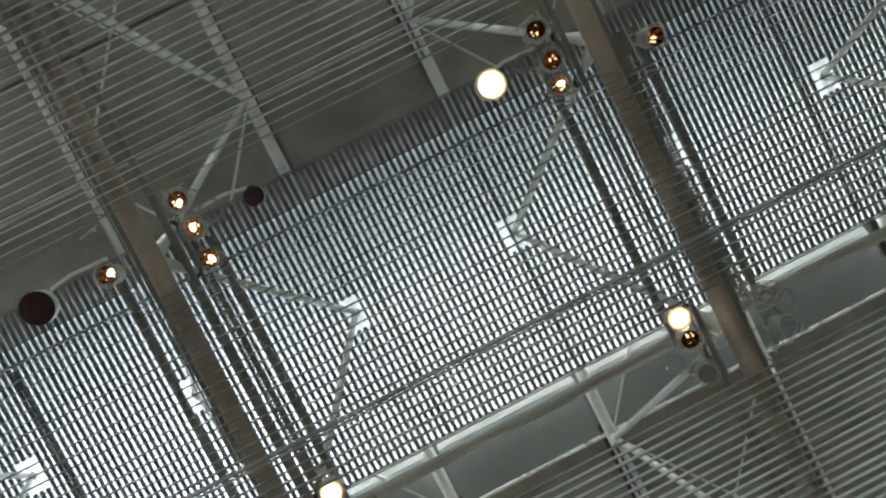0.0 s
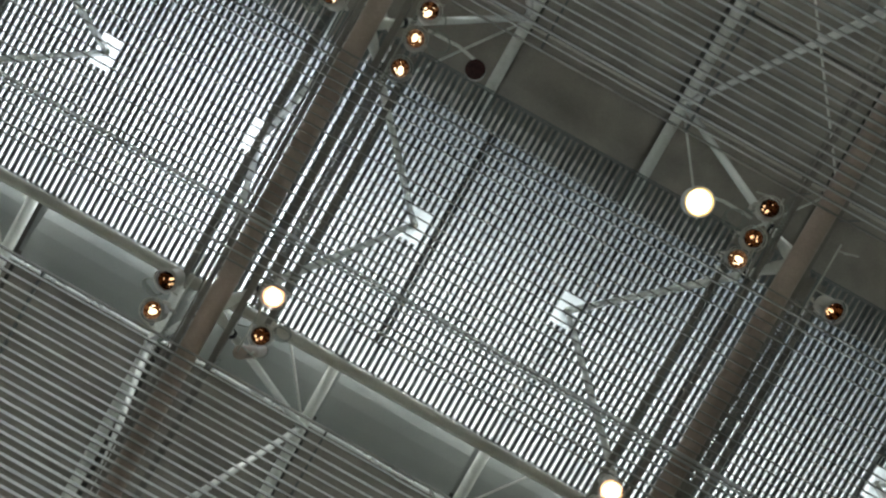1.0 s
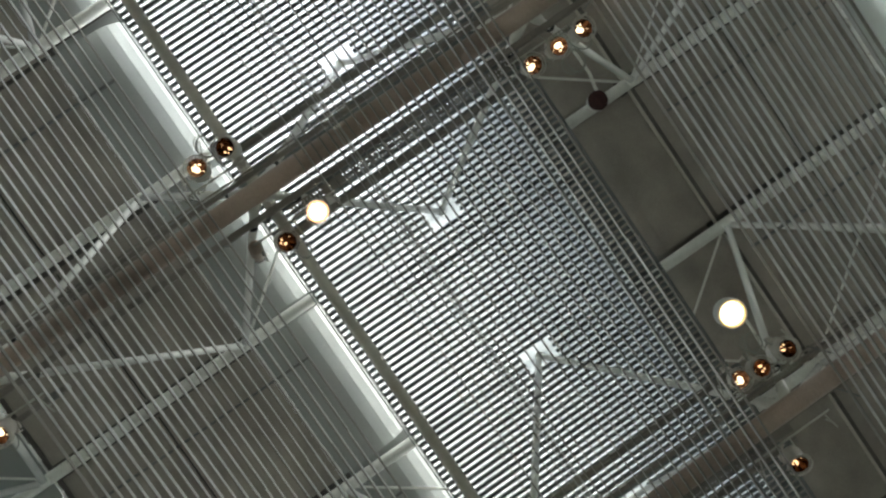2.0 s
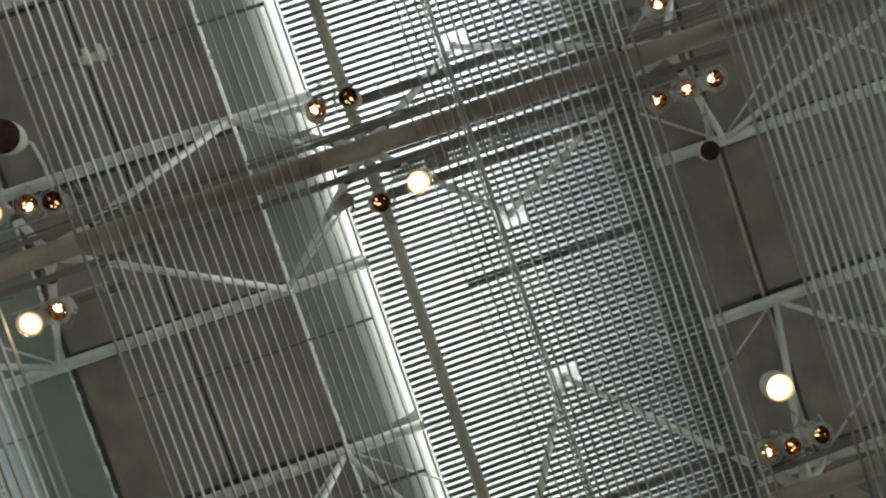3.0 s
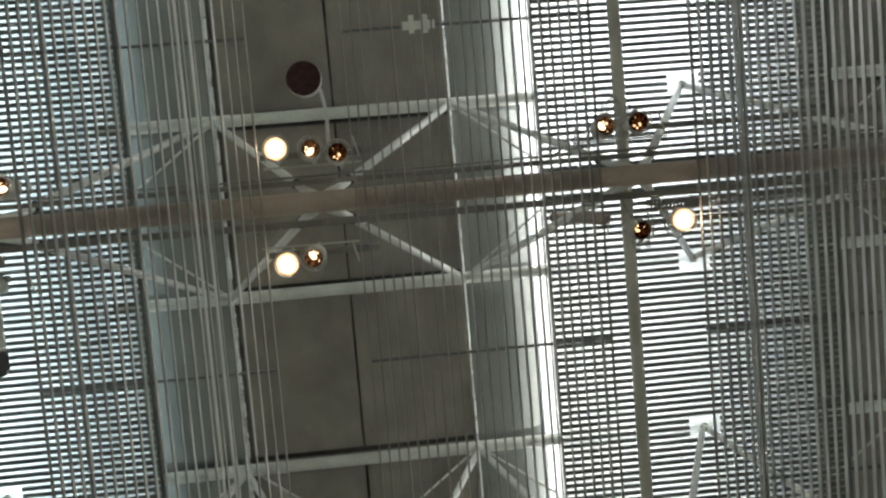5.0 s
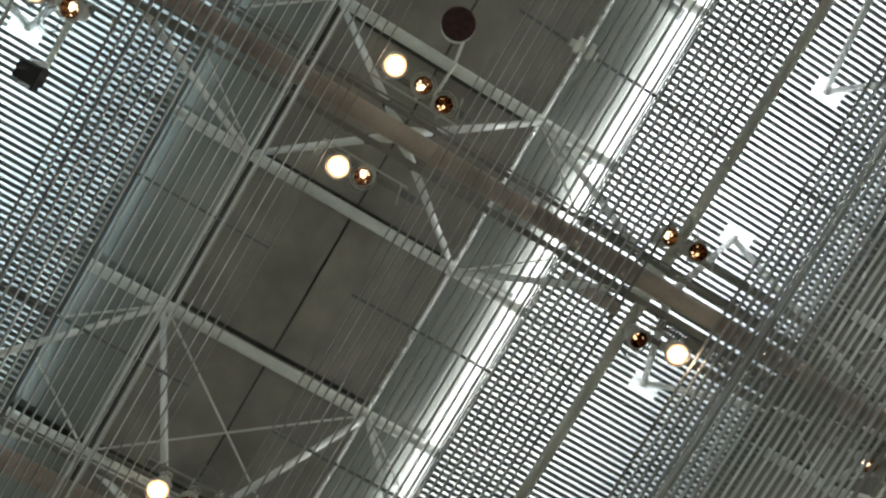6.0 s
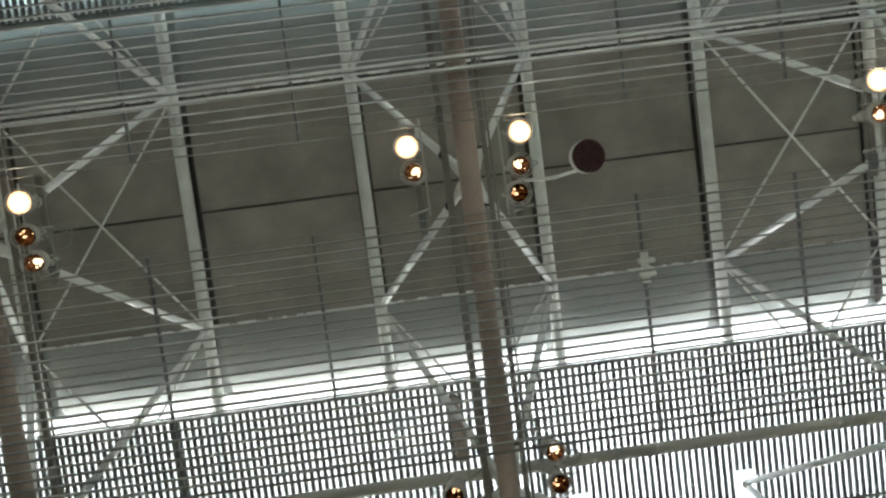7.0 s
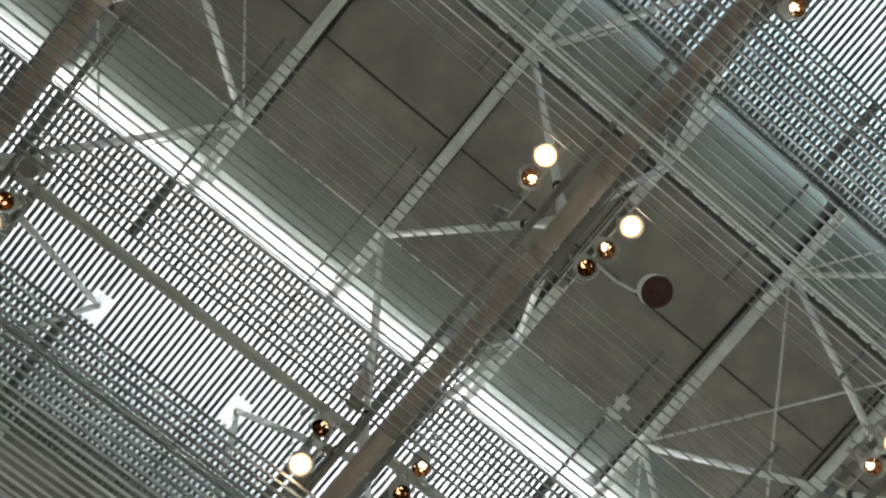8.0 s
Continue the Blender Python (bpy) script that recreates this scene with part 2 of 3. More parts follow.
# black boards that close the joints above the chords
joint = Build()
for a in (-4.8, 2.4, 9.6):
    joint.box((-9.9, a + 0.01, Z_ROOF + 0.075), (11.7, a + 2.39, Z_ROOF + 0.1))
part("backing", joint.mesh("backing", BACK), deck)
# slim bars in the middle of the joints
bar_y = Build().box((-0.02, -1.19, 0.03), (0.02, 1.19, 0.055), 0.004).mesh("joint_bar", PANEL)
for a in (-4.8, 2.4, 9.6):
    for xa, xb in cells:
        part("joint_bar", bar_y, deck, at=(xb, a + 1.2, Z_ROOF))

# sloping satin panels beside each skylight
for c in SKY:
    reveal = thing("skylight_reveal", (0, c, 0), "sloping satin aluminium panels beside a skylight, lit by it", "ceiling", kind="structure")
    if c == 7.2:      # satin on both sides here, with a rounder edge
        near, near_skin, near_lip = [(-2.395, 0.0), (-2.1, 0.006), (-1.9, 0.02), (-1.72, 0.048), (-1.56, 0.1), (-1.42, 0.165), (-1.27, 0.27)], SATIN, LIP
    else:
        near, near_skin, near_lip = [(-2.395, 0.0), (-1.79, 0.004), (-1.7, 0.014), (-1.6, 0.03), (-1.42, 0.07), (-1.27, 0.26)], PANEL, GREY_PIPE
    for prof, skin in (([(2.395, 0.0), (2.2, 0.006), (2.02, 0.018), (1.87, 0.042), (1.75, 0.088), (1.665, 0.155), (1.61, 0.27)], SATIN), (near, near_skin)):
        b = Build()
        ya, yb = prof[0][0], prof[-1][0]
        for x in (-0.815, 0.815):
            b.v += [(x, p, Z_ROOF + q) for p, q in prof] + [(x, p, Z_ROOF + q + 0.025) for p, q in reversed(prof)]
        k = 2 * len(prof)
        b.f = [[q, (q + 1) % k, k + (q + 1) % k, k + q] for q in range(k)] + [list(range(k - 1, -1, -1)), list(range(k, 2 * k))]
        me = b.mesh("reveal_panel", skin)
        for xa, xb in cells:
            if xa > SKY_W - 0.1 and xb < SKY_E + 0.1:
                part("reveal_panel", me, reveal, at=((xa + xb) / 2, 0, 0))
        strip = Build()
        for xa, xb in cells[1:11]:
            strip.box((xa - 0.105, min(ya, yb), Z_ROOF + 0.31), (xa + 0.105, max(ya, yb), Z_ROOF + 0.38))
        part("joint_cover", strip.mesh("joint_cover", skin), reveal)
    # thin bright lip on one side, dark groove and lip on the other
    part("lip", Build().tube([(-9.9, 2.4, Z_ROOF - 0.02), (11.7, 2.4, Z_ROOF - 0.02)], 0.022, 12).mesh("lip", LIP, True), reveal)
    part("lip", Build().tube([(-9.9, -2.385, Z_ROOF - 0.02), (11.7, -2.385, Z_ROOF - 0.02)], 0.018, 12).mesh("lip", near_lip, True), reveal)
    part("groove", Build().box((-9.9, -2.45, Z_ROOF - 0.02), (11.7, -2.403, Z_ROOF - 0.004)).mesh("groove", BACK), reveal)

# skylights: outer glass, opal sheet, and fins in one frame a bay
prof = [(-0.0208, 0.005), (-0.014, 0.0), (0.014, 0.0), (0.0208, 0.005), (0.0195, 0.03), (0.0135, 0.036), (-0.0135, 0.036), (-0.0195, 0.03)]


def fin(y0, y1):
    b = Build()
    for y in (y0, y1):
        b.v += [(x, y, z) for x, z in prof]
    b.f = [[q, (q + 1) % 8, 8 + (q + 1) % 8, 8 + q] for q in range(8)] + [list(range(7, -1, -1)), list(range(8, 16))]
    return b.mesh("fin", FIN)


fin_mesh, fin_ends = fin(-1.53, 1.53), (fin(-1.53, -0.17), fin(0.17, 1.53))
seam_mesh = Build().box((-0.024, -1.53, 0), (0.024, 1.53, 0.036), 0.004).mesh("seam", FIN)
end_mesh = Build().box((0, -0.006, 0.0), (3.595, 0.006, 0.036)).mesh("end_bar", FIN)
# the first and last skylights are out of view, added to carry fill light
for n, c in enumerate(SKY):
    win = thing("window_%d" % (n + 1), (0, c, 0), "long roof skylight with an opal sheet over dark fins", "skylight", kind="structure")
    pane = part("pane", Build().box((SKY_W, -1.27, Z_GLASS + 0.06), (SKY_E, 1.6, Z_GLASS + 0.07)).mesh("pane", GLASS), win)
    pane.visible_shadow = False
    z = Z_FIN1 + 0.002
    sheet = Build()
    line = [(-1.25, Z_GLASS - 0.03), (-1.22, z + 0.03), (-1.19, z), (1.5, z), (1.53, z + 0.03), (1.585, Z_GLASS - 0.03)]
    for x in (SKY_W, SKY_E):
        sheet.v += [(x, p, q) for p, q in line] + [(x, p * 0.996, q + 0.004) for p, q in reversed(line)]
    sheet.f = [[q, (q + 1) % 12, 12 + (q + 1) % 12, 12 + q] for q in range(12)]
    part("opal_sheet", sheet.mesh("opal_sheet", DIFF), win, "glowing opal sheet")
    for k in range(5):
        bay = thing("fin_bay", ((-6.0 + 3.6 * k), c, Z_FIN0), "bay of dark close-set fins under a skylight", "louvre", "fin bays")
        for i in range(50):
            fx = 3.6 / 51 * (i + 1)
            if abs(fx - 1.47) < 0.1 or abs(fx - 3.31) < 0.1:     # the fins stop short of the truss nodes
                for half in fin_ends:
                    part("fin", half, bay, at=(fx, 0, 0))
            else:
                part("fin", fin_mesh, bay, at=(fx, 0, 0))
        part("seam", seam_mesh, bay, at=(0.0, 0, 0))
        for ey in (-1.56, -1.538, 1.538, 1.565):
            part("end_bar", end_mesh, bay, at=(0, ey, 0))

# ---- trusses ----
MESHES = {}


def shared(key, make):
    if key not in MESHES:
        MESHES[key] = make()
    return MESHES[key]


def stick(name, a, b, radii, material, parent, label="", n=10):
    """A round bar from a to b as one part; equal bars share a mesh."""
    a, b = Vector(a), Vector(b)
    d = round((b - a).length, 3)
    me = shared((name, d, tuple(radii), material.name), lambda: Build().tube([(0, 0, d * i / (len(radii) - 1)) for i in range(len(radii))], list(radii), n).mesh(name, material, True))
    turn = (b - a).to_track_quat("Z", "Y").to_matrix().to_4x4()
    return part(name, me, parent, label, Matrix.Translation(a) @ turn)


# the top chords narrow to a rod where they pass over the fins of a skylight
chord_line, chord_radii = [(0, Y0, 0)], [0.062]
for c in SKY:
    chord_line += [(0, c + q, 0) for q in (-1.24, -1.18, 1.44, 1.5)]
    chord_radii += [0.062, 0.022, 0.022, 0.062]
chord_line.append((0, Y1, 0))
chord_radii.append(0.062)
low_nodes = [-8.4 + MOD * i for i in range(10)]      # -8.4 ... 13.2
top_nodes = [-9.6 + MOD * i for i in range(10)]      # -9.6 ... 12.0
for tx in TRUSSES:
    truss = thing("roof_truss", (tx, 0, 0), "white tubular steel roof truss with a brown-grey bottom chord", "truss", "roof trusses")
    part("bottom_chord", shared("bottom", lambda: Build().tube([(0, Y0, 0), (0, Y1, 0)], 0.08, 20).mesh("bottom_chord", PIPE, True)), truss, "brown-grey painted bottom chord", (0, 0, Z_LOW))
    for sx in (-0.9, 0.9):
        part("top_chord", shared("top", lambda: Build().tube(chord_line, chord_radii, 16).mesh("top_chord", WHITE, True)), truss, at=(sx, 0, Z_TOP))
    for ly in low_nodes:
        for sx in (-0.9, 0.9):
            for sy in (-1.2, 1.2):
                a, b = Vector((0, ly, Z_LOW)), Vector((sx, ly + sy, Z_TOP - 0.07))
                w = (b - a).normalized()
                stick("diagonal", a + w * 0.42, b - w * 0.03, (0.034, 0.034, 0.034), WHITE_LIT, truss)
                stick("node_arm", a + w * 0.05, a + w * 0.46, (0.055, 0.05, 0.03, 0.036), WHITE, truss, "cast white arm of the chord node")
                stick("cuff", a + w * 0.43, a + w * 0.475, (0.042, 0.042), RUBBER, truss, "black cuff", 12)
    for ty in top_nodes:
        for sx in (-0.9, 0.9):
            part("node_lug", shared("lug", lambda: Build().lathe([(0.0, -0.075), (0.035, -0.07), (0.05, -0.04), (0.052, 0.0), (0.03, 0.03)], 14).mesh("node_lug", WHITE, True)), truss, at=(sx, ty, Z_TOP - 0.06))
    for ty in top_nodes[:-1]:
        if tx == 0.0 and 2.3 < ty < 2.5:
            continue
        stick("brace", (-0.9, ty, Z_TOP), (0.9, ty + MOD, Z_TOP), (0.014, 0.014), WHITE, truss, n=6)
        stick("brace", (0.9, ty, Z_TOP + 0.03), (-0.9, ty + MOD, Z_TOP + 0.03), (0.014, 0.014), WHITE, truss, n=6)

# cross pipes on the row of nodes beside each skylight
for cy in (1.2, 8.4):
    thing("cross_pipe", (0, cy, 7.92), "grey painted service pipe across the trusses", "pipe", "cross pipes",
          mesh=Build().tube([(-9.5, 0, 0), (11.3, 0, 0)], 0.05, 16).mesh("cross_pipe", GREY_PIPE, True))

# slim rail that hangs below the fins along one side of each skylight
for c in (0.0, 7.2):
    rail = thing("fin_rail", (0, c - 1.04, 9.25), "slim blue-grey rail hung below the skylight fins", "rail", "fin rails")
    part("bar", Build().tube([(-9.0, 0, 0), (10.8, 0, 0)], 0.017, 10).mesh("bar", WIDE, True), rail)
    drop_me = Build().tube([(0, 0, 0), (0, 0, 0.47)], 0.006, 6).mesh("hanger", FRAME)
    for k in range(6):
        part("hanger", drop_me, rail, at=(-9.4 + 3.6 * k, 0, 0))

# ---- cable trays and lamp rails along the bottom chords ----
def tray_floor(pitch, rung):
    """The floor of a tray: close-set rungs with slots between them, closed at its ends."""
    b = Build()
    for i in range(int(2.3 / pitch)):
        b.box((-0.033, pitch * i, 0), (0.033, pitch * i + (pitch if i % 60 < 6 else rung), 0.006))
    b.box((-0.006, 0, 0.006), (0.006, 2.3, 0.012))
    return b.mesh("base", TRAY)


base_mesh = tray_floor(0.03, 0.02)
side_mesh = Build().box((-0.006, 0, 0), (0.006, 2.3, 0.035)).mesh("side_rail", TRAY)
trunk_mesh = Build().box((-0.032, 0.003, 0), (0.032, 2.397, 0.05), 0.007).mesh("length", TRUNK)
joint_mesh = Build().box((-0.035, -0.03, -0.003), (0.035, 0.03, 0.053), 0.006).mesh("joint_cover", TRUNK)
channel_mesh = Build().box((-0.024, 0.004, 0), (0.024, 2.396, 0.045), 0.006).box((-0.006, 0.1, -0.004), (0.006, 2.3, 0.0)).mesh("channel", TRAY)
short_mesh = Build().box((-0.024, 0, 0), (0.024, 0.85, 0.045), 0.006).box((-0.006, 0.08, -0.004), (0.006, 0.77, 0.0)).mesh("channel", TRAY)
coupler_mesh = Build().box((-0.03, -0.06, -0.005), (0.03, 0.06, 0.05), 0.004).mesh("coupler", FRAME)
hanger_mesh = Build().tube([(0, 0, 0.045), (0, 0, 0.16)], 0.006, 6).box((-0.028, -0.012, 0.045), (0.028, 0.012, 0.056), 0.003).mesh("hanger", FRAME)
for tx in TRUSSES[1:4]:
    for c in SKY:
        tray = thing("cable_tray", (tx + 0.242, c - 1.2, 7.72), "dull perforated metal cable tray along a truss chord", "cable tray", "cable trays")
        part("side_rail", side_mesh, tray, at=(-0.036, 0, 0))
        part("side_rail", side_mesh, tray, at=(0.036, 0, 0))
        part("base", base_mesh, tray)
    for sx, wide in ((-0.155, 0.62), (0.155, 0.84)):
        trunking = thing("cable_trunking", (tx + sx, 0, 7.66), "dull grey closed cable trunking beside a truss chord", "trunking", "cable trunkings")
        for i in range(12):
            part("length", trunk_mesh, trunking, at=Matrix.Translation((0, Y0 + MOD * i, 0)) @ Matrix.Diagonal((wide, 1, 1, 1)))
            if i:
                part("joint_cover", joint_mesh, trunking, at=Matrix.Translation((0, Y0 + MOD * i, 0)) @ Matrix.Diagonal((wide, 1, 1, 1)))
    wave = [(0.004 * math.sin(2.1 * i + tx), Y0 + (Y1 - Y0) * i / 60, 0.006 * math.sin(1.3 * i)) for i in range(61)]
    thing("power_cable", (tx - 0.2, 0, 7.7), "dark power cable along a truss chord", "cable", "power cables", mesh=Build().tube(wave, 0.009, 8).mesh("power_cable", TRAY, True))
    for sx in (-0.37, 0.38):
        for y, short in [(c - 1.2, False) for c in SKY] + [(c + 3.2, True) for c in SKY[:3]]:
            rail = thing("lamp_rail", (tx + sx, y, 7.76), "dull grey lamp rail hung beside a truss chord", "lamp rail", "lamp rails")
            part("channel", short_mesh if short else channel_mesh, rail)
            part("coupler", coupler_mesh, rail, at=(0, 0.12, 0))
            for q in (0.2, 0.7) if short else (0.3, 1.2, 2.1):
                part("hanger", hanger_mesh, rail, at=(0, q, 0))

# ---- lower louvre panels ----
def blade(lean):
    """A thin upright slat that runs on under the truss chord, with a narrow lower edge, leaning a little."""
    b = Build()
    t = math.tan(radians(lean))
    for x in (-1.7995, 1.7995):
        for p, q in ((-0.0055, 0.004), (-0.003, 0.0), (0.003, 0.0), (0.0055, 0.004), (0.006, 0.048), (-0.006, 0.048)):
            b.v.append((x, p + (q - 0.03) * t, q))
    b.f = [[q, (q + 1) % 6, 6 + (q + 1) % 6, 6 + q] for q in range(6)] + [list(range(5, -1, -1)), list(range(6, 12))]
    me = b.mesh("blade", BLADE)
    me.materials.append(BLADE_SHADE)      # darker colour puts the shade under each blade into its lower edge
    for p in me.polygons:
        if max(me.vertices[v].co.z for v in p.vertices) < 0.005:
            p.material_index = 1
    return me


blade_meshes = [blade(a) for a in (-3.0, -1.0, 0.5, 2.0, 4.0)]
# end bars in the same shaded tone as the blades' undersides
edge_mesh = Build().box((-1.795, -0.0045, -0.008), (1.795, 0.0045, 0.04), 0.003).mesh("edge_frame", BLADE_SHADE)
GAPS = {3: (0.42, 0.27), 4: (0.4, 0.34), 5: (0.27, 0.41)}   # the blades stop this far before and after a row of nodes
GAPS = [GAPS[i] if i in GAPS else (0.31, 0.35) for i in range(11)]
for tx in TRUSSES[1:4] + (7.2,):
    for i in range(1, 8):
        ya, yb = low_nodes[i] + GAPS[i][1], low_nodes[i + 1] - GAPS[i + 1][0]
        louvre = thing("louvre_panel", (tx, ya, Z_BAR), "ceiling panel of slim grey aluminium louvre blades", "louvre", "louvre panels")
        count = round((yb - ya) / 0.0717)
        step = (yb - ya) / count
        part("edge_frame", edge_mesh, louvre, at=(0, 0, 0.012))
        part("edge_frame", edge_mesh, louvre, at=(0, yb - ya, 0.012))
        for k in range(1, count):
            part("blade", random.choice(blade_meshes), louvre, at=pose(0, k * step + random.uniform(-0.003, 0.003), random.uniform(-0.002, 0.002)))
        rib = shared(("rib", round(yb - ya, 3)), lambda: Build().box((-0.009, 0, 0.052), (0.009, yb - ya, 0.085), 0.002).mesh("rib", FRAME))
        for rx in (-1.2, 1.2):
            part("rib", rib, louvre, at=(rx, 0, 0))
        drop = shared("drop", lambda: Build().tube([(0, 0, 0.05), (0, 0, 0.4)], 0.006, 6).mesh("hanger_rod", FRAME))
        for rx in (-0.2, 0.2):
            for ry in (0.05, yb - ya - 0.05):
                part("hanger_rod", drop, louvre, at=(rx, ry, 0))

# ---- lamps ----
housing_me = Build().lathe([(0.074, 0.0), (0.08, 0.003), (0.08, 0.05), (0.074, 0.058), (0.072, 0.13), (0.058, 0.165), (0.03, 0.175), (0.0, 0.177)], 20).mesh("housing", HOUSING, True)
bowl_me = Build().lathe([(0.073, 0.001), (0.068, 0.025), (0.058, 0.05), (0.042, 0.07), (0.02, 0.084), (0.0, 0.087)], 9).mesh("reflector", BOWL)
ring_me = Build().lathe([(0.094, -0.012), (0.099, -0.012), (0.099, 0.006), (0.094, 0.006)], 24, True).mesh("ring", HOUSING, True)
strut_me = Build().box((0.07, -0.004, -0.002), (0.097, 0.004, 0.004)).mesh("strut", HOUSING)
def bulb(r, material):
    """A faceted capsule beside the axis."""
    b = Build().lathe([(0.0, 0.026), (0.6 * r, 0.028), (r, 0.04), (0.8 * r, 0.06), (0.4 * r, 0.08)], 6)
    b.v = [(1.25 * x + 0.014, 0.8 * y - 0.006, z) for x, y, z in b.v]
    return b.mesh("bulb", material)


def filament(a, d, q, material):
    """A short bent glowing strip, a glint drawn in the reflector, at the angle a and distance d from the axis."""
    x, y = d * math.cos(a), d * math.sin(a)
    return Build().tube([(x, y, 0.03), (x + 0.5 * q, y + q, 0.036), (x - q, y + 1.5 * q, 0.046)], [0.6 * q, q, 0.4 * q], 5).mesh("filament", material)


glints = {k: [filament(a, d, q, m) for a, d, q in ((0.5, 0.036, 0.006), (1.3, 0.03, 0.007), (3.1, 0.045, 0.003))] for k, m in (("amber", BULB), ("dim", BULB_LOW))}
bulb_me = {"amber": bulb(0.029, BULB), "dim": bulb(0.011, BULB_LOW)}
halo_me = Build().lathe([(0.058, -0.003), (0.07, -0.004), (0.082, 0.001)], 20).mesh("lit_reflector", HALO, True)
lens_me = Build().lathe([(0.0, -0.012), (0.034, -0.01), (0.06, -0.002), (0.062, 0.01)], 20).mesh("lens", BEAM, True)
blank_me = Build().lathe([(0.0, -0.004), (0.05, -0.003), (0.072, 0.002)], 20).mesh("lens", TRAY, True)
yoke_me = Build().tube([(-0.085, 0, 0.03), (-0.09, 0, 0.09), (-0.06, 0, 0.165), (0, 0, 0.185), (0.06, 0, 0.165), (0.09, 0, 0.09), (0.085, 0, 0.03)], 0.008, 6).mesh("yoke", HOUSING, True)
clamp_me = Build().box((-0.05, -0.03, 0.225), (0.05, 0.03, 0.252), 0.006).box((-0.05, -0.02, 0.252), (-0.038, 0.02, 0.31)).tube([(0.05, 0, 0.24), (0.085, 0, 0.236), (0.1, 0.02, 0.232)], [0.012, 0.012, 0.016], 8).mesh("clamp", HOUSING)
stem_me = Build().tube([(0, 0, 0.18), (0, 0, 0.25)], 0.012, 8).box((-0.03, -0.045, 0.235), (0.03, 0.045, 0.262), 0.005).mesh("stem", HOUSING)
WORDS = {"bright": "lit spotlight with a glowing lens hung from a lamp rail", "amber": "spotlight with an amber reflector and a warm bulb",
         "dim": "spotlight with a dark amber reflector and a dim bulb", "blank": "unlit spotlight with a plain grey face", "off": "empty lamp holder of bare grey rings under a rail"}


def spot(x, y, z, state, rx=0.0, ry=0.0):
    lamp = thing("spotlight", Matrix.Translation((x, y, z)), WORDS[state], "spotlight", "spotlights")
    turn = pose(0, 0, 0, rx, ry, 0)
    if state == "off":     # an empty holder: two rings in a yoke
        part("ring", ring_me, lamp, at=turn)
        part("ring", ring_me, lamp, at=turn @ pose(0, 0, 0.07))
        part("yoke", yoke_me, lamp)
        part("stem", stem_me, lamp)
        part("clamp", clamp_me, lamp, at=pose(0, 0, 0, 0, 0, 180 * (x % PITCH < 1.8) + 12 * rx / 10))
        return lamp
    body = part("housing", housing_me, lamp, at=turn)
    part("ring", ring_me, body)
    for a in (20, 140, 260):
        part("strut", strut_me, body, at=pose(0, 0, 0, 0, 0, a))
    if state == "blank":
        part("lens", blank_me, lamp, "dull grey lens", at=turn)
    elif state == "bright":
        lens = part("lens", lens_me, lamp, "glowing lens", at=turn)
        part("lit_reflector", halo_me, lens)
    else:
        bowl = part("reflector", bowl_me, lamp, "amber reflector", at=turn)
        spin = pose(0, 0, 0, 0, 0, (x * 977 + y * 613) % 360)
        part("bulb", bulb_me[state], bowl, at=spin)
        for glint_me in glints[state]:
            part("filament", glint_me, bowl, at=spin)
    part("yoke", yoke_me, lamp)
    part("stem", stem_me, lamp)
    part("clamp", clamp_me, lamp, at=pose(0, 0, 0, 0, 0, 180 * (x % PITCH < 1.8) + 12 * rx / 10))
    return lamp


SPOTS = [
    (-0.41, 3.89, 7.5, "bright", 4, 4), (-0.395, 3.64, 7.54, "amber", -5, 8), (-0.35, 3.44, 7.48, "dim", -9, 10), (0.435, 3.88, 7.46, "bright", 4, -6), (0.41, 3.69, 7.5, "amber", 8, -12),
    (-0.385, 1.44, 7.5, "amber", -8, 10), (-0.395, 1.19, 7.49, "dim", 12, 9), (0.365, 0.90, 7.48, "bright", 6, -5), (0.42, 1.21, 7.51, "dim", -14, -10),
    (0.34, -1.52, 7.57, "amber", -10, -8), (0.345, -1.29, 7.58, "amber", -7, -6), (0.355, -1.04, 7.56, "amber", 3, -7), (-0.35, -1.26, 7.53, "amber", -6, 12),
    (3.25, -1.47, 7.56, "dim", -10, 9), (3.26, -1.22, 7.57, "dim", -6, 6), (3.235, -1.03, 7.57, "amber", 5, 8), (4.02, -1.03, 7.5, "dim", 12, -18),
    (3.26, 0.93, 7.49, "bright", 6, 5), (3.27, 1.12, 7.5, "dim", 12, 4), (3.28, 1.42, 7.52, "blank", -6, 6), (3.98, 1.08, 7.5, "off", 5, -5), (4.0, 1.38, 7.5, "off", -5, -8),
    (3.27, 3.84, 7.5, "bright", 4, 3), (3.27, 3.59, 7.5, "dim", -7, 9), (3.23, 3.39, 7.48, "amber", -8, 5),
    (-0.31, 6.08, 7.5, "bright", 6, 6), (-0.3, 5.87, 7.5, "amber", 14, 8), (-0.32, 6.29, 7.5, "amber", -8, 8), (0.43, 6.05, 7.5, "amber", 4, -5), (0.44, 6.31, 7.5, "bright", 5, -6),
    (-3.15, 3.93, 7.5, "bright", 5, -5), (-3.15, 3.68, 7.5, "amber", -6, -8),
]
for x, y, z, state, rx, ry in SPOTS:
    spot(x, y, z, state, rx, ry)

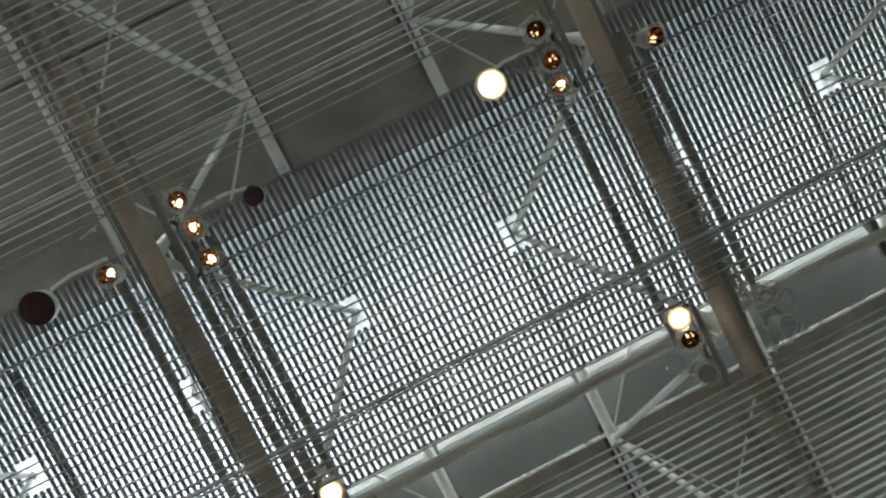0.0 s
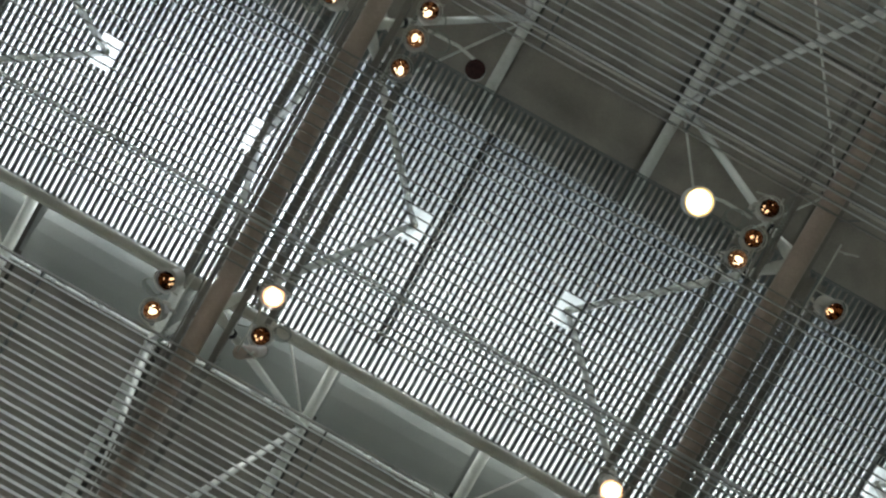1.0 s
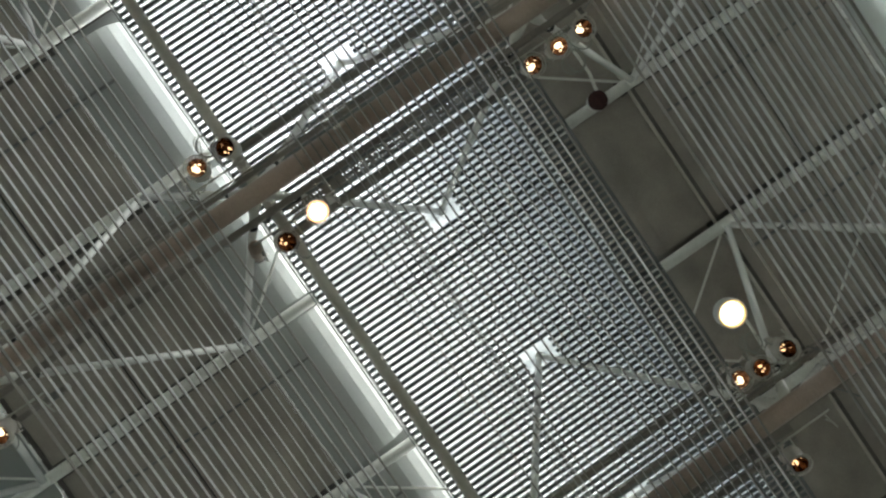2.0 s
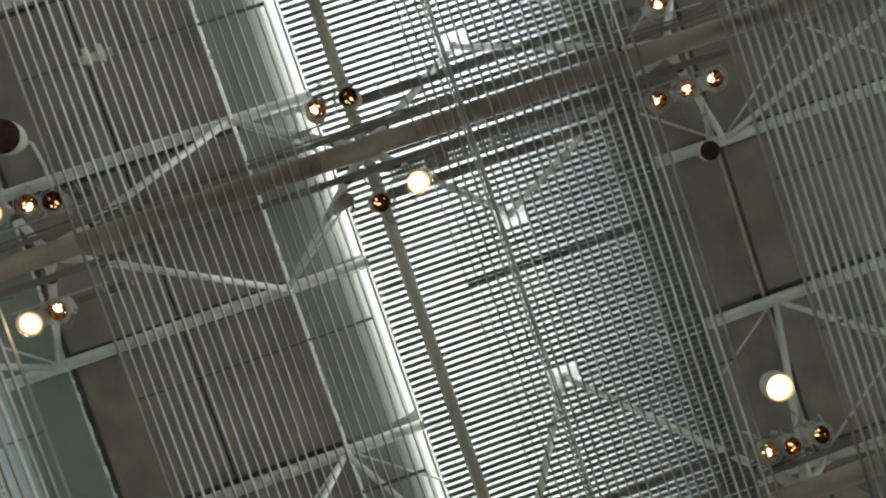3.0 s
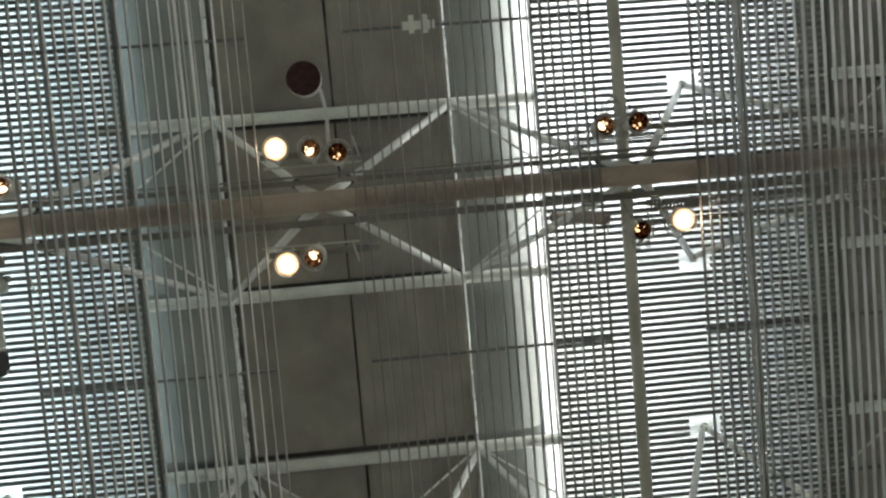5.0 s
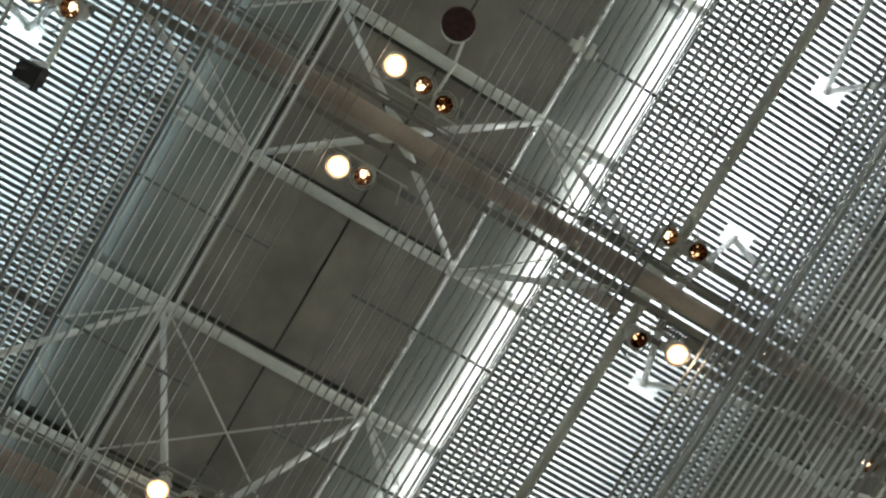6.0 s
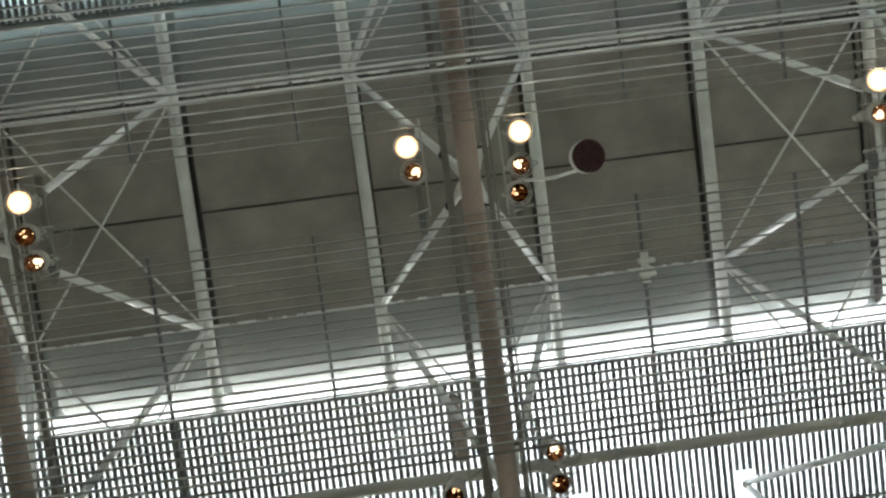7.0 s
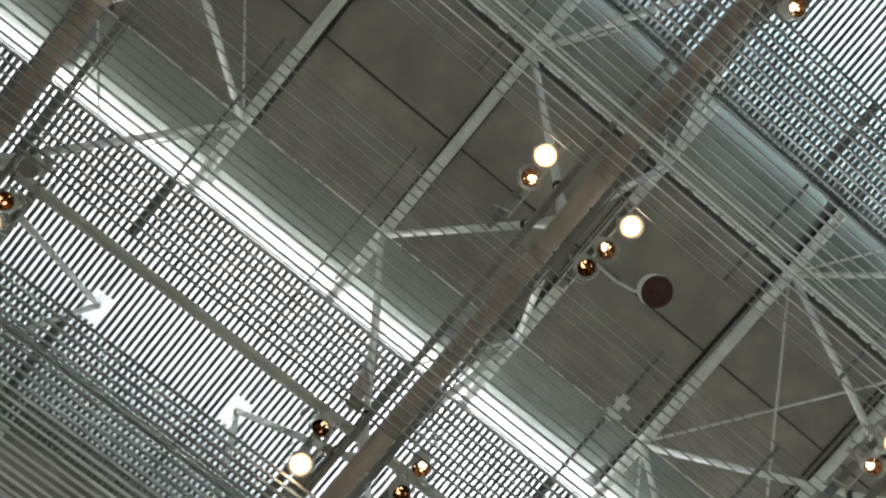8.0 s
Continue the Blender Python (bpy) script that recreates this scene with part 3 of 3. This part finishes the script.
# pale rod frames that the lamps hang in, one to each cluster
ROD = mat("pale_rod", (0.58, 0.58, 0.52), 0.45, metal=0.2, var=0.15, scale=8)
rod_me = Build().tube([(0, -0.37, 0), (0, 0.37, 0)], 0.008, 8).mesh("side_rod", ROD, True)
tie_me = Build().tube([(-0.105, 0, 0), (0.06, 0, 0)], 0.007, 8).mesh("tie_rod", ROD, True)
leg_me = Build().tube([(0, 0, 0), (0, 0, 0.1)], 0.007, 6).mesh("hanger_rod", ROD, True)
for x, y in ((-0.38, 3.65), (0.42, 3.72), (-0.385, 1.28), (0.39, 1.08), (0.345, -1.28), (-0.36, -1.28), (3.25, -1.24), (4.0, -1.15), (3.27, 1.16), (3.99, 1.22), (3.25, 3.62), (-0.31, 6.08), (0.43, 6.15), (-3.16, 3.75)):
    rack = thing("lamp_rack", (x, y, 7.7), "pale metal rod rack holding spotlights under a rail", "lamp rack", "lamp racks")
    part("side_rod", rod_me, rack, at=(-0.1 if x % PITCH < 1.8 else 0.1, 0, 0))
    for sy in (-0.34, 0.02, 0.34):
        part("tie_rod", tie_me, rack, at=pose(0, sy, 0.004, 0, 0, 40 * sy))
    for sy in (-0.34, 0.34):
        part("hanger_rod", leg_me, rack, at=(0.0, sy, 0))

# slack cables that loop from the rails to the lamps
rnd = random.Random(7)
for x, y, z, state, rx, ry in SPOTS:
    side = 1 if abs((x % PITCH) - 0.35) < 0.3 else -1
    a = rnd.uniform(0, 6.28)
    pts = []
    for i in range(13):
        u = i / 12
        r = 0.055 * math.sin(math.pi * u)
        pts.append((r * math.cos(a + 5.2 * u) + side * 0.09 * math.sin(math.pi * u), r * math.sin(a + 5.2 * u) + 0.1 * u - 0.03, 0.16 + 0.1 * u - 0.09 * math.sin(math.pi * u)))
    thing("lamp_cable", (x, y, z), "thin grey cable looped between a spotlight and its rail", "cable", "lamp cables", mesh=Build().tube(pts, 0.0055, 6).mesh("lamp_cable", CABLE, True))

# spare cable coiled over the lamp racks, and a tail that hangs to the chord
for k, (x, y) in enumerate(((-0.52, 1.33), (0.53, 1.16), (0.5, -1.36), (-0.5, -1.18), (3.1, -1.3), (4.12, 1.25), (3.13, 1.3), (3.1, 3.55), (-0.45, 6.15), (0.57, 6.2), (-3.02, 3.82))):
    r, squash = rnd.uniform(0.07, 0.11), rnd.uniform(0.6, 0.95)
    pts = [(r * (1 - 0.004 * i) * math.cos(0.42 * i), squash * r * (1 + 0.006 * i) * math.sin(0.42 * i), 0.004 * i + 0.012 * math.sin(i)) for i in range(38)]
    d = -0.3 if x % PITCH < 1.8 else 0.3
    pts += [(pts[-1][0] + d * u, pts[-1][1] + 0.12 * u, pts[-1][2] - 0.05 * math.sin(math.pi * u) + 0.02 * u) for u in (0.25, 0.5, 0.75, 1.0)]
    thing("coiled_cable", (x, y, 7.62), "pale cable coiled in a loop beside a lamp rack", "cable", "coiled cables", mesh=Build().tube(pts, 0.0045, 6).mesh("coiled_cable", CABLE, True))

# sprung cables between the chord and the lamps
for x, y in ((3.43, 1.5), (3.37, 1.46), (0.27, -1.48), (3.4, -1.5), (-0.25, 1.52), (0.2, 3.98)):
    turns = [(0.02 * math.cos(1.25 * i), 0.0055 * i, 0.02 * math.sin(1.25 * i)) for i in range(46)]
    ends = [(-0.03, -0.06, 0.05)] + turns + [(0.04, 0.3, 0.05)]
    thing("spring_cable", (x, y, 7.6), "grey coiled spring cable beside a truss chord", "cable", "spring cables", mesh=Build().tube(ends, 0.0045, 5).mesh("spring_cable", CABLE, True))

# large round floodlights on white arms
shell = Build().lathe([(0.118, 0.0), (0.128, 0.004), (0.13, 0.03), (0.122, 0.09), (0.09, 0.15), (0.04, 0.175), (0.0, 0.18)], 24).mesh("shell", WHITE, True)
face_off = Build().lathe([(0.0, -0.014), (0.06, -0.011), (0.11, -0.004), (0.1285, 0.004)], 24).mesh("lens", CAP, True)
face_on = Build().lathe([(0.0, -0.012), (0.05, -0.01), (0.085, 0.0), (0.1, 0.02)], 24).mesh("lens", BEAM_BIG, True)
rim_on = Build().lathe([(0.102, 0.008), (0.112, 0.0), (0.121, 0.004)], 24).mesh("lit_rim", RIM, True)
for x, y, rail, lit, size, rx, ry in ((-0.912, 3.645, -0.37, False, 1.0, 2, 4), (-0.91, -1.27, -0.37, False, 1.0, 3, -3), (0.848, -1.3, 0.37, False, 0.6, 2, 3),
                                      (2.775, -1.256, 3.23, True, 0.92, 2, -2)):
    flood = thing("floodlight", (x, y, 7.55), "round white floodlight " + ("with glowing lens" if lit else "with dark unlit lens") + " on a bent arm", "floodlight", "floodlights")
    turn = pose(0, 0, 0, rx, ry, 0) @ Matrix.Diagonal((size, size, 1.3 * size, 1))
    part("shell", shell, flood, at=turn)
    part("lens", face_on if lit else face_off, flood, "glowing lens" if lit else "dark maroon lens", at=turn)
    if lit:
        part("lit_rim", rim_on, flood, "warm glowing rim", at=turn)
    d = rail - x
    part("arm", Build().tube([(0, 0, 0.21 * size), (d * 0.12, -0.1, 0.225), (d * 0.45, -0.13, 0.22), (d, -0.12, 0.215)], 0.014, 8).mesh("arm", WHITE, True), flood, "bent white arm")

# small black projector in a white bracket
proj = thing("projector", (0.98, 6.1, 7.5), "small black hooded projector in a white bracket", "projector")
part("body", Build().box((-0.07, -0.08, 0), (0.07, 0.08, 0.16), 0.01).mesh("body", RUBBER), proj)
part("hood", Build().plate([(-0.09, -0.1), (0.09, -0.1), (0.09, -0.08), (-0.09, -0.08)], -0.04, 0.06).mesh("hood", RUBBER), proj)
part("bracket", Build().box((-0.1, -0.03, 0.02), (-0.085, 0.03, 0.24)).box((0.085, -0.03, 0.02), (0.1, 0.03, 0.24)).box((-0.085, -0.03, 0.225), (0.085, 0.03, 0.24)).box((-0.62, -0.02, 0.24), (0.1, 0.02, 0.262)).mesh("bracket", WHITE), proj, "white bracket")

# long brown tube hung upright beside the chord, with a black ring and a white cap at its upper end
tube = thing("tube_lamp", (0.31, 1.45, 7.7), "long brown-grey tubular lamp hung upright beside a truss chord", "tube lamp")
lean = pose(0, 0, 0, -9.5, 0, 0)
part("barrel", Build().lathe([(0.0, 0.0), (0.052, 0.0), (0.056, 0.006), (0.056, 0.5), (0.058, 0.505), (0.058, 0.54), (0.056, 0.545), (0.056, 1.0)], 20).mesh("barrel", PIPE, True), tube, at=lean)
part("ring", Build().lathe([(0.05, 1.0), (0.06, 1.0), (0.06, 1.025), (0.05, 1.025)], 20, True).mesh("ring", RUBBER, True), tube, "black ring", lean)
part("cap", Build().lathe([(0.055, 1.025), (0.055, 1.06), (0.045, 1.075), (0.0, 1.08)], 20).mesh("cap", WHITE, True), tube, "white end cap", lean)
part("bracket", Build().box((-0.006, -0.03, 0.03), (0.09, -0.005, 0.06), 0.004).mesh("bracket", FRAME), tube)

# conduits on the louvres, white for the sheen of lit metal, a clip on one of their ribs, and twin rails in the middle
# of the panels under the skylight
for y in (4.385, 4.468):
    thing("conduit", (0, y, Z_BAR - 0.013), "thin metal conduit coloured white for its sheen along the louvre blades", "conduit", "conduits", mesh=shared("conduit", lambda: Build().tube([(-5.2, 0, 0), (5.2, 0, 0)], 0.0115, 10).mesh("conduit", WHITE_LIT, True)))
clip = thing("cable_clip", (-1.2, 2.78, Z_BAR), "small white twin clip on a louvre rib", "clip")
part("saddle", Build().box((-0.03, -0.12, 0.03), (0.03, 0.12, 0.04)).mesh("saddle", WHITE), clip)
for sy in (-0.05, 0.05):
    part("tab", Build().box((-0.06, sy - 0.018, -0.03), (0.06, sy + 0.018, 0.03), 0.006).mesh("tab", WHITE), clip)
for tx in TRUSSES[1:4] + (7.2,):
    for y in (0.42, 0.465):
        thing("twin_rail", (tx, y, Z_BAR + 0.012), "grey painted steel rail across the louvre blades", "rail", "twin rails", mesh=shared("twin", lambda: Build().box((-1.795, -0.006, -0.012), (1.795, 0.006, 0.045), 0.003).mesh("twin_rail", BLADE)))
